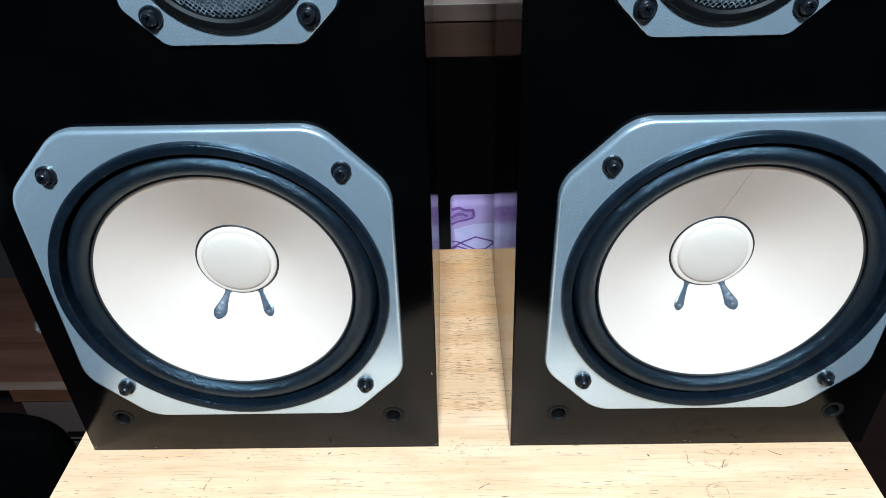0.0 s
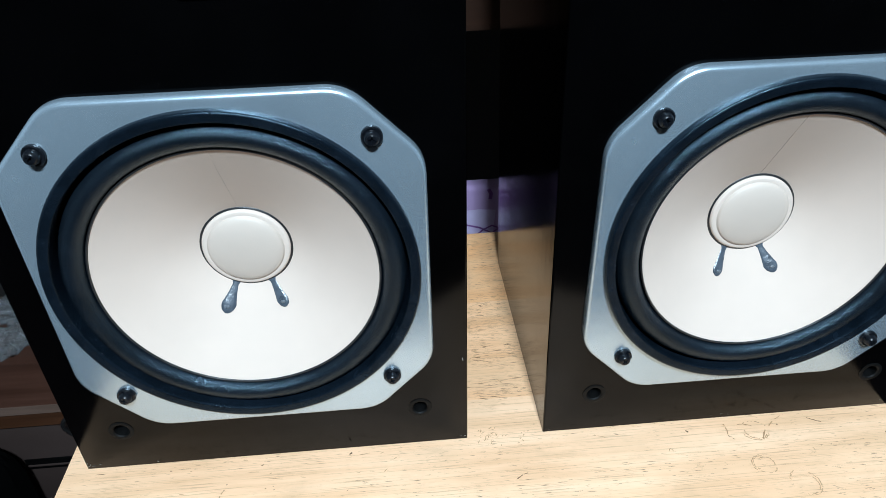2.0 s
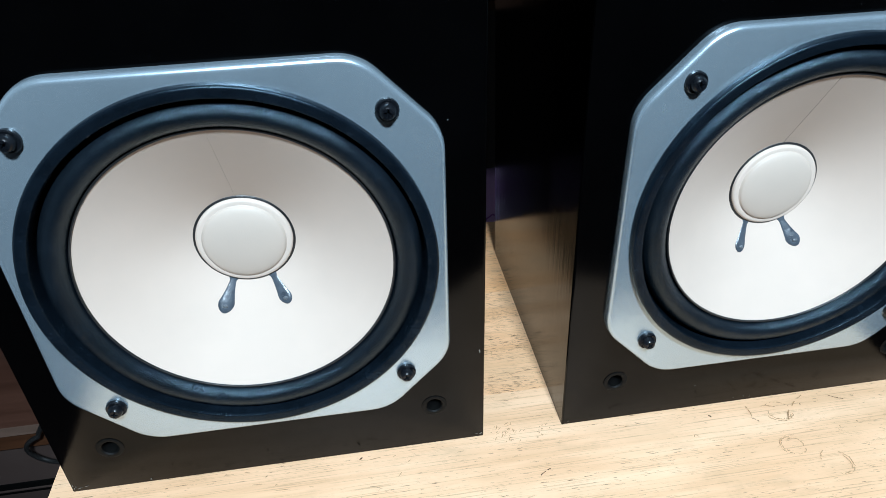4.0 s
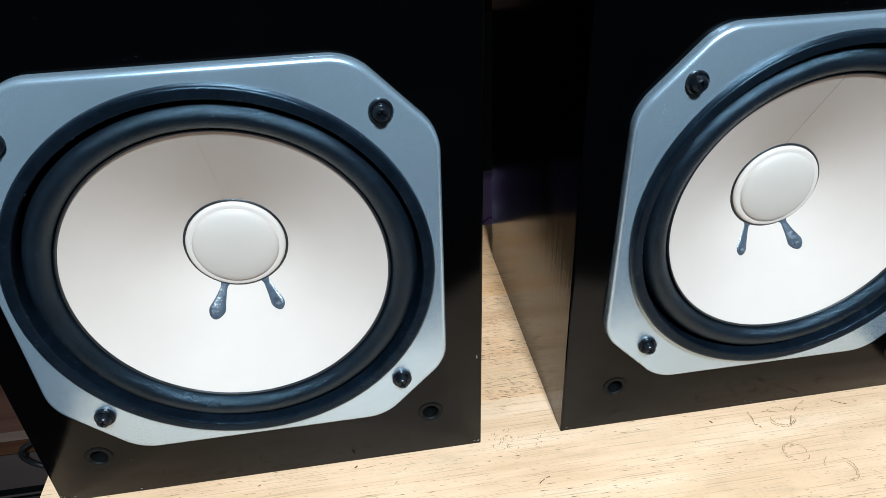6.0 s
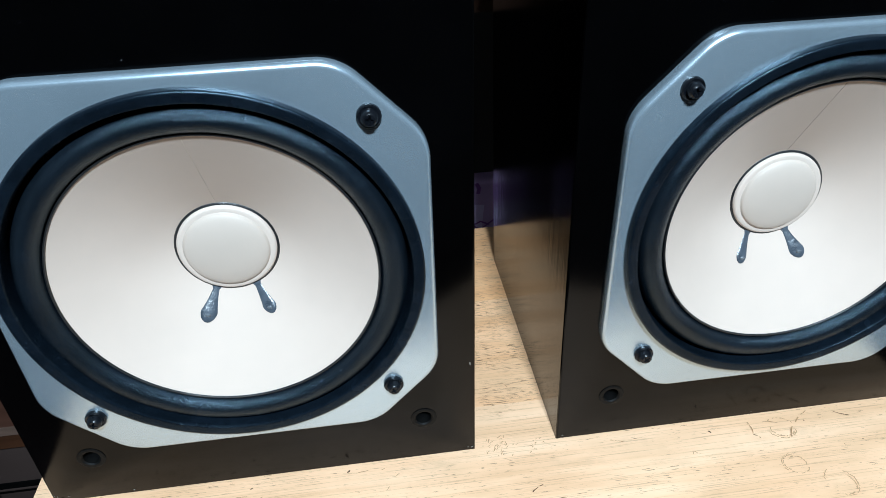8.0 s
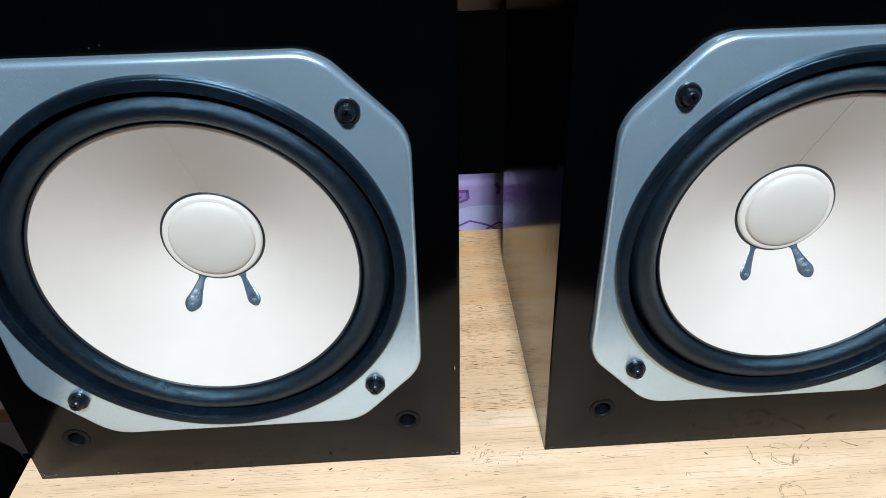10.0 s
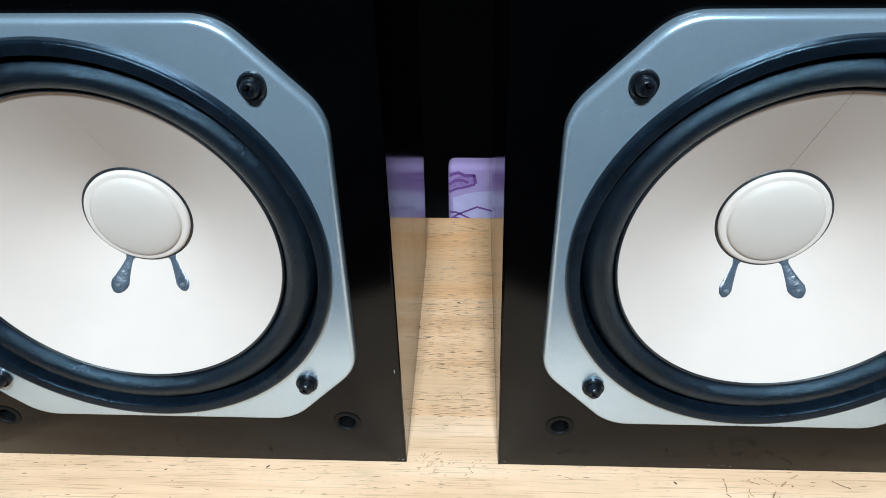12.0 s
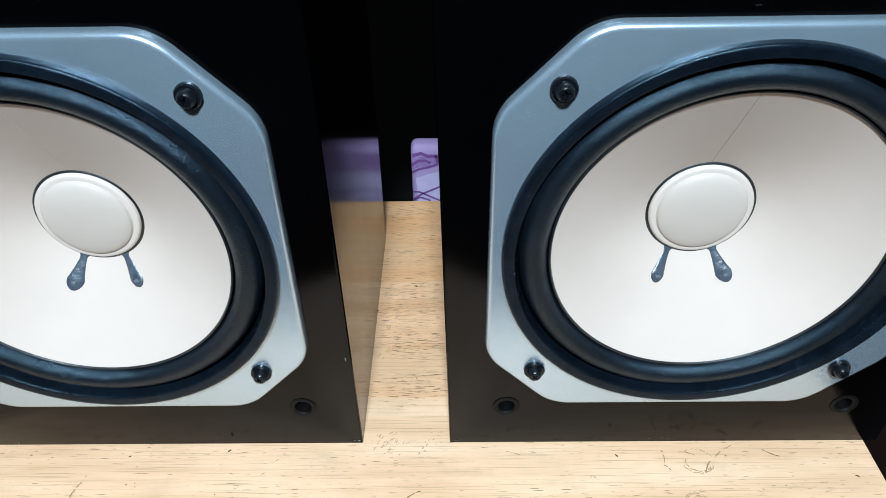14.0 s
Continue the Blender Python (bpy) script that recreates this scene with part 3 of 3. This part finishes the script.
SCRATCHES = [(0.0050, -0.0289, 0.0080, 27, 0.0006, NICK, 0.0004), (-0.1592, -0.0257, 0.0085, 74, 0.0005, SCUFF, 0.0006), (0.1274, -0.0092, 0.0085, -94, 0.0008, SCUFF, 0.0004),
             (0.1284, -0.0149, 0.0039, -48, 0.0003, NICK, 0.0004), (0.1404, -0.0075, 0.0095, -18, 0.0010, SCUFF, 0.0005), (0.1587, -0.0056, 0.0119, 34, 0.0006, SCUFF, 0.0004),
             (0.1484, -0.0147, 0.0074, 59, 0.0004, SCUFF, 0.0005), (0.1818, -0.0069, 0.0080, -29, -0.0004, NICK, 0.0004), (0.0534, -0.0063, 0.0073, -18, 0.0002, SCUFF, 0.0003),
             (0.0025, 0.0441, 0.0049, -57, 0.0003, SCUFF, 0.0004)]
for n, (x, y, length, turn, bend, mat, width) in enumerate(SCRATCHES):
    tagged(part("scratch", scored(wobble(x, y, length, turn, bend, n), width, n, 12 + n), mat, table), "thin brown scratch", "", "", "stuff")
for n, (cx, cy, rx, ry, a0, a1) in enumerate(((0.1440, -0.0112, 0.0080, 0.0068, 20, 150), (0.1440, -0.0112, 0.0078, 0.0070, 200, 345), (0.1390, -0.0345, 0.0070, 0.0060, 95, 250), (0.1400, -0.0342, 0.0045, 0.0040, -30, 130),
                                              (0.1385, -0.0350, 0.0066, 0.0060, 265, 330), (0.1445, -0.0120, 0.0062, 0.0052, 160, 330), (0.1560, -0.0495, 0.0055, 0.0062, -100, 40), (0.1388, -0.0340, 0.0060, 0.0050, 80, 230), (0.1560, -0.0490, 0.0070, 0.0075, -120, 60), (0.1545, -0.0480, 0.0068, 0.0080, 110, 165))):
    tagged(part("ring_mark", scored(arc(cx, cy, rx, ry, a0, a1, n), 0.00042, 40 + n, n), RING_MARK, table), "faint brown ring mark", "", "", "stuff")
rnd = random.Random(5)
tagged(part("scuff", slivers([(-0.011 + rnd.gauss(0, 0.0045), 0.001 + rnd.gauss(0, 0.0035), rnd.uniform(0.0010, 0.0035), rnd.uniform(0.0002, 0.00045), rnd.uniform(10, 80)) for _ in range(34)], 9), SCUFF, table), "brown scuffed patch", "", "", "stuff")
tagged(part("scuff", slivers([(0.010 + rnd.gauss(0, 0.0035), -0.001 + rnd.gauss(0, 0.002), rnd.uniform(0.0006, 0.002), rnd.uniform(0.0003, 0.0006), rnd.uniform(0, 70)) for _ in range(12)], 10), SCUFF, table), "brown scuffed patch", "", "", "stuff")
tagged(part("scuff", slivers([(-0.012 + rnd.gauss(0, 0.003), 0.068 + rnd.gauss(0, 0.006), rnd.uniform(0.002, 0.006), rnd.uniform(0.0006, 0.0012), rnd.uniform(40, 80)) for _ in range(9)], 11), FAINT, table), "brown scuffed patch", "", "", "stuff")


def chips(parent, spots, seed):
    rnd = random.Random(seed)
    bm = bmesh.new()
    for x, z, length, width, turn in spots:
        c, d = math.cos(radians(turn)), math.sin(radians(turn))
        pts = []
        for k in range(7):
            a = 2 * math.pi * k / 7
            u, v = length / 2 * math.cos(a) * rnd.uniform(0.6, 1.1), width / 2 * math.sin(a) * rnd.uniform(0.6, 1.2)
            pts.append(bm.verts.new((x + u * c - v * d, -0.00012, z + u * d + v * c)))
        bm.faces.new(pts)
    return tagged(part("edge_chip", bm, CHIP, parent), "pale chips along the bottom edge", "", "", "stuff")


chips(left_cab, [(-0.1058, 0.0022, 0.0016, 0.0006, 60), (-0.1048, 0.0034, 0.0022, 0.0004, 70), (-0.1030, 0.0022, 0.003, 0.0004, 10), (-0.0995, 0.0030, 0.003, 0.0003, 15), (-0.1060, 0.0046, 0.0014, 0.0004, 80),
                 (-0.0680, 0.0018, 0.0012, 0.0009, 0), (0.1058, 0.0022, 0.0016, 0.0010, 30), (0.1035, 0.0024, 0.002, 0.0005, 0), (0.1050, 0.0620, 0.0008, 0.003, 5)], 1)
chips(right_cab, [(-0.1052, 0.0020, 0.0014, 0.0005, 0), (-0.002, 0.0030, 0.002, 0.0002, 4), (0.002, 0.0022, 0.0014, 0.0002, -6), (-0.008, 0.0026, 0.0012, 0.0002, -10), (0.095, 0.004, 0.001, 0.0004, 20)], 2)
part("apron", box(TX0 + 0.03, TX1 - 0.03, TY0 + 0.02, TY0 + 0.04, 0.90, 0.972), PINE, table)
part("apron", box(TX0 + 0.03, TX1 - 0.03, TY1 - 0.04, TY1 - 0.02, 0.90, 0.972), PINE, table)
for x in (TX0 + 0.015, TX1 - 0.055):
    for y in (TY0 + 0.015, TY1 - 0.055):
        part("leg", box(x, x + 0.04, y, y + 0.04, -BASE, 0.9715, 0.003), PINE, table)

# ---- the desk behind ----
desk = thing("wooden_desk", (0, 0.27, -1.0), "dark brown wooden desk with pale edge band", "desk")
part("top", box(-1.5, 1.2, 0.0, 0.75, 1.1835, 1.196, 0.001), EDGE, desk)
part("edge_band", box(-1.5, 1.2, -0.0018, -0.0004, 1.183, 1.1955), WORN_EDGE, desk, "worn pale edge band")
part("apron", box(-1.48, 1.18, 0.0006, 0.02, 1.1535, 1.183), DESK_BROWN, desk)
# black sheet in place of the deep shade beneath the desk top
part("back_panel", box(-1.5, 1.2, 0.73, 0.748, 0.0, 1.183), DARK_STANDIN, desk)
part("side_panel", box(1.18, 1.2, 0.025, 0.7295, 0.0, 1.183), DULL_BROWN, desk)
part("side_panel", box(-1.5, -1.48, 0.025, 0.7295, 0.0, 1.183), DULL_BROWN, desk)

# ---- lilac cover ----
def stroke(points, width, y):
    """A flat printed line through (x, z) points."""
    bm = bmesh.new()
    rows = []
    for i, p in enumerate(points):
        a, b = Vector(points[max(0, i - 1)]), Vector(points[min(len(points) - 1, i + 1)])
        d = (b - a).normalized() * width / 2
        rows.append([bm.verts.new((p[0] - d.y, y, p[1] + d.x)), bm.verts.new((p[0] + d.y, y, p[1] - d.x))])
    for a, b in zip(rows, rows[1:]):
        bm.faces.new((a[0], a[1], b[1], b[0]))
    return bm


cover = thing("fabric_cover", (0, 0.345, 0), "lilac cotton cover with violet print hanging behind the table", "cover")
bm = box(-0.0135, 0.42, 0.0, 0.02, -1.0, -0.0275, 0.006, 4)
part("cloth", bm, LILAC, cover)
for points, width in (([(-0.013, -0.086), (-0.004, -0.0795), (0.0135, -0.0715), (0.030, -0.0765), (0.043, -0.084), (0.058, -0.0725), (0.075, -0.085)], 0.0021),
                      ([(-0.0125, -0.0765), (-0.006, -0.0775), (0.004, -0.083), (0.014, -0.088), (0.024, -0.0875), (0.034, -0.079), (0.043, -0.0745), (0.052, -0.079)], 0.0019),
                      ([(-0.0125, -0.0865), (-0.006, -0.0835), (0.004, -0.0875)], 0.002),
                      ([(-0.012, -0.0365), (-0.004, -0.0345), (0.002, -0.0375), (0.011, -0.0375)], 0.0035),
                      ([(0.0105, -0.0365), (0.0118, -0.046)], 0.003),
                      ([(-0.0125, -0.047), (-0.007, -0.0425), (0.0, -0.0425), (0.005, -0.045)], 0.003),
                      ([(-0.0125, -0.0545), (-0.006, -0.0515), (0.003, -0.0495), (0.0115, -0.0465)], 0.0025),
                      ([(0.0385, -0.0305), (0.0415, -0.036), (0.0405, -0.0425)], 0.004)):
    part("printed_line", stroke(points, width, -0.0006), VIOLET, cover)
part("white_patch", stroke([(-0.0085, -0.0812), (-0.005, -0.0810), (0.001, -0.0792), (0.008, -0.0765), (0.015, -0.0748), (0.028, -0.074), (0.045, -0.0755)], 0.040, -0.0003), WHITE_PRINT, cover)
part("printed_ground", stroke([(-0.0125, -0.0455), (0.0, -0.0435), (0.0105, -0.042)], 0.011, -0.0003), MAUVE, cover)

# ---- low cabinet ----
low = thing("low_cabinet", (-0.87, 0.657, -1.0), "low brown cabinet with pale edge and grey drawer", "cabinet")
part("top", box(-0.6, 0.62, 0.0, 0.34, 0.391, 0.408, 0.001), DULL_BROWN, low)
part("edge_band", box(-0.6, 0.62, -0.003, -0.0005, 0.390, 0.4085), DULL_EDGE, low, "pale edge band")
part("apron", box(0.0, 0.62, 0.004, 0.022, 0.352, 0.3905), BROWN, low)
part("body", box(-0.01, 0.6, 0.036, 0.33, 0.0, 0.3905), GREY, low)
front = part("drawer_front", box(0.0, 0.59, 0.018, 0.0355, 0.02, 0.349, 0.002), GREY, low, "grey laminate drawer front")
part("grip_frame", box(0.064, 0.245, 0.0155, 0.0179, 0.222, 0.2495, 0.001), PLASTIC, front, "recessed dark plastic grip")
part("grip_bar", box(0.068, 0.241, 0.0125, 0.0154, 0.2315, 0.2355, 0.0008), GREY, front)

# ---- black bag on the floor before the cabinet ----
def sack(cx, cy, cz, hx, hy, hz, power, seed):
    bm = bmesh.new()
    bmesh.ops.create_icosphere(bm, subdivisions=4, radius=1)
    for v in bm.verts:
        d = v.co.normalized()
        k = (abs(d.x) ** power + abs(d.y) ** power + abs(d.z) ** power) ** (-1 / power)
        w = 1 + 0.03 * noise.noise(d * 3 + Vector((seed, 0, 0)))
        v.co = Vector((cx + d.x * k * hx * w, cy + d.y * k * hy * w, cz + d.z * k * hz * w))
    return bm


bag = thing("backpack", (-0.948, 0.617, -1.0), "black nylon backpack standing on the floor", "bag")
part("bag_body", sack(0, 0, 0.174, 0.165, 0.034, 0.174, 5, 1), BLACK_CLOTH, bag)
part("front_pocket", sack(-0.03, -0.03, 0.13, 0.10, 0.022, 0.10, 4, 2), BLACK_CLOTH, bag)
part("carry_loop", tube([(-0.10 + 0.08 * k / 12, 0.0, 0.343 + 0.03 * math.sin(math.pi * k / 12)) for k in range(13)], 0.006), BLACK_CLOTH, bag)

# ---- cable loop hanging from the cabinet's edge ----
loop_pts = []
for k in range(25):
    a = radians(100 + 340 * k / 24)
    loop_pts.append((0.034 * math.cos(a), 0.004 * math.sin(2 * a), 0.034 * math.sin(a)))
cable = part("cable", tube([(0.02, 0.03, 0.072), (0.012, 0.0, 0.066), (0.0, -0.002, 0.045)] + loop_pts + [(0.06, 0.0, 0.03), (0.10, 0.004, 0.01), (0.16, 0.006, -0.02)], 0.0042, 8), CABLE)
cable.matrix_world = pose(-0.652, 0.645, -0.642)
tagged(cable, "thin black cable looped over the cabinet edge", "cable")

# ---- crumpled clear wrapper on the cabinet ----
def wrapper(hx, hy, hz, seed):
    bm = bmesh.new()
    bmesh.ops.create_icosphere(bm, subdivisions=4, radius=1)
    for v in bm.verts:
        d = v.co.normalized()
        w = 0.8 + 0.55 * noise.noise(d * 1.9 + Vector((seed, 3, 1))) + 0.3 * abs(noise.noise(d * 5 + Vector((seed, 1, 7))))
        v.co = Vector((d.x * hx * w, d.y * hy * w, max(0.0, hz * 0.55 + d.z * hz * w)))
    return bm


for n, (x, y, hx, hy, hz, seed) in enumerate(((-0.835, 0.815, 0.042, 0.036, 0.030, 4), (-0.85, 0.925, 0.055, 0.04, 0.035, 9))):
    w = part("plastic_wrapper", wrapper(hx, hy, hz, seed), FILM, None, "", 20)
    w.matrix_world = pose(x, y, -0.5918)
    tagged(w, "crumpled clear plastic wrapper lying on the brown cabinet", "wrapper", "plastic wrappers")
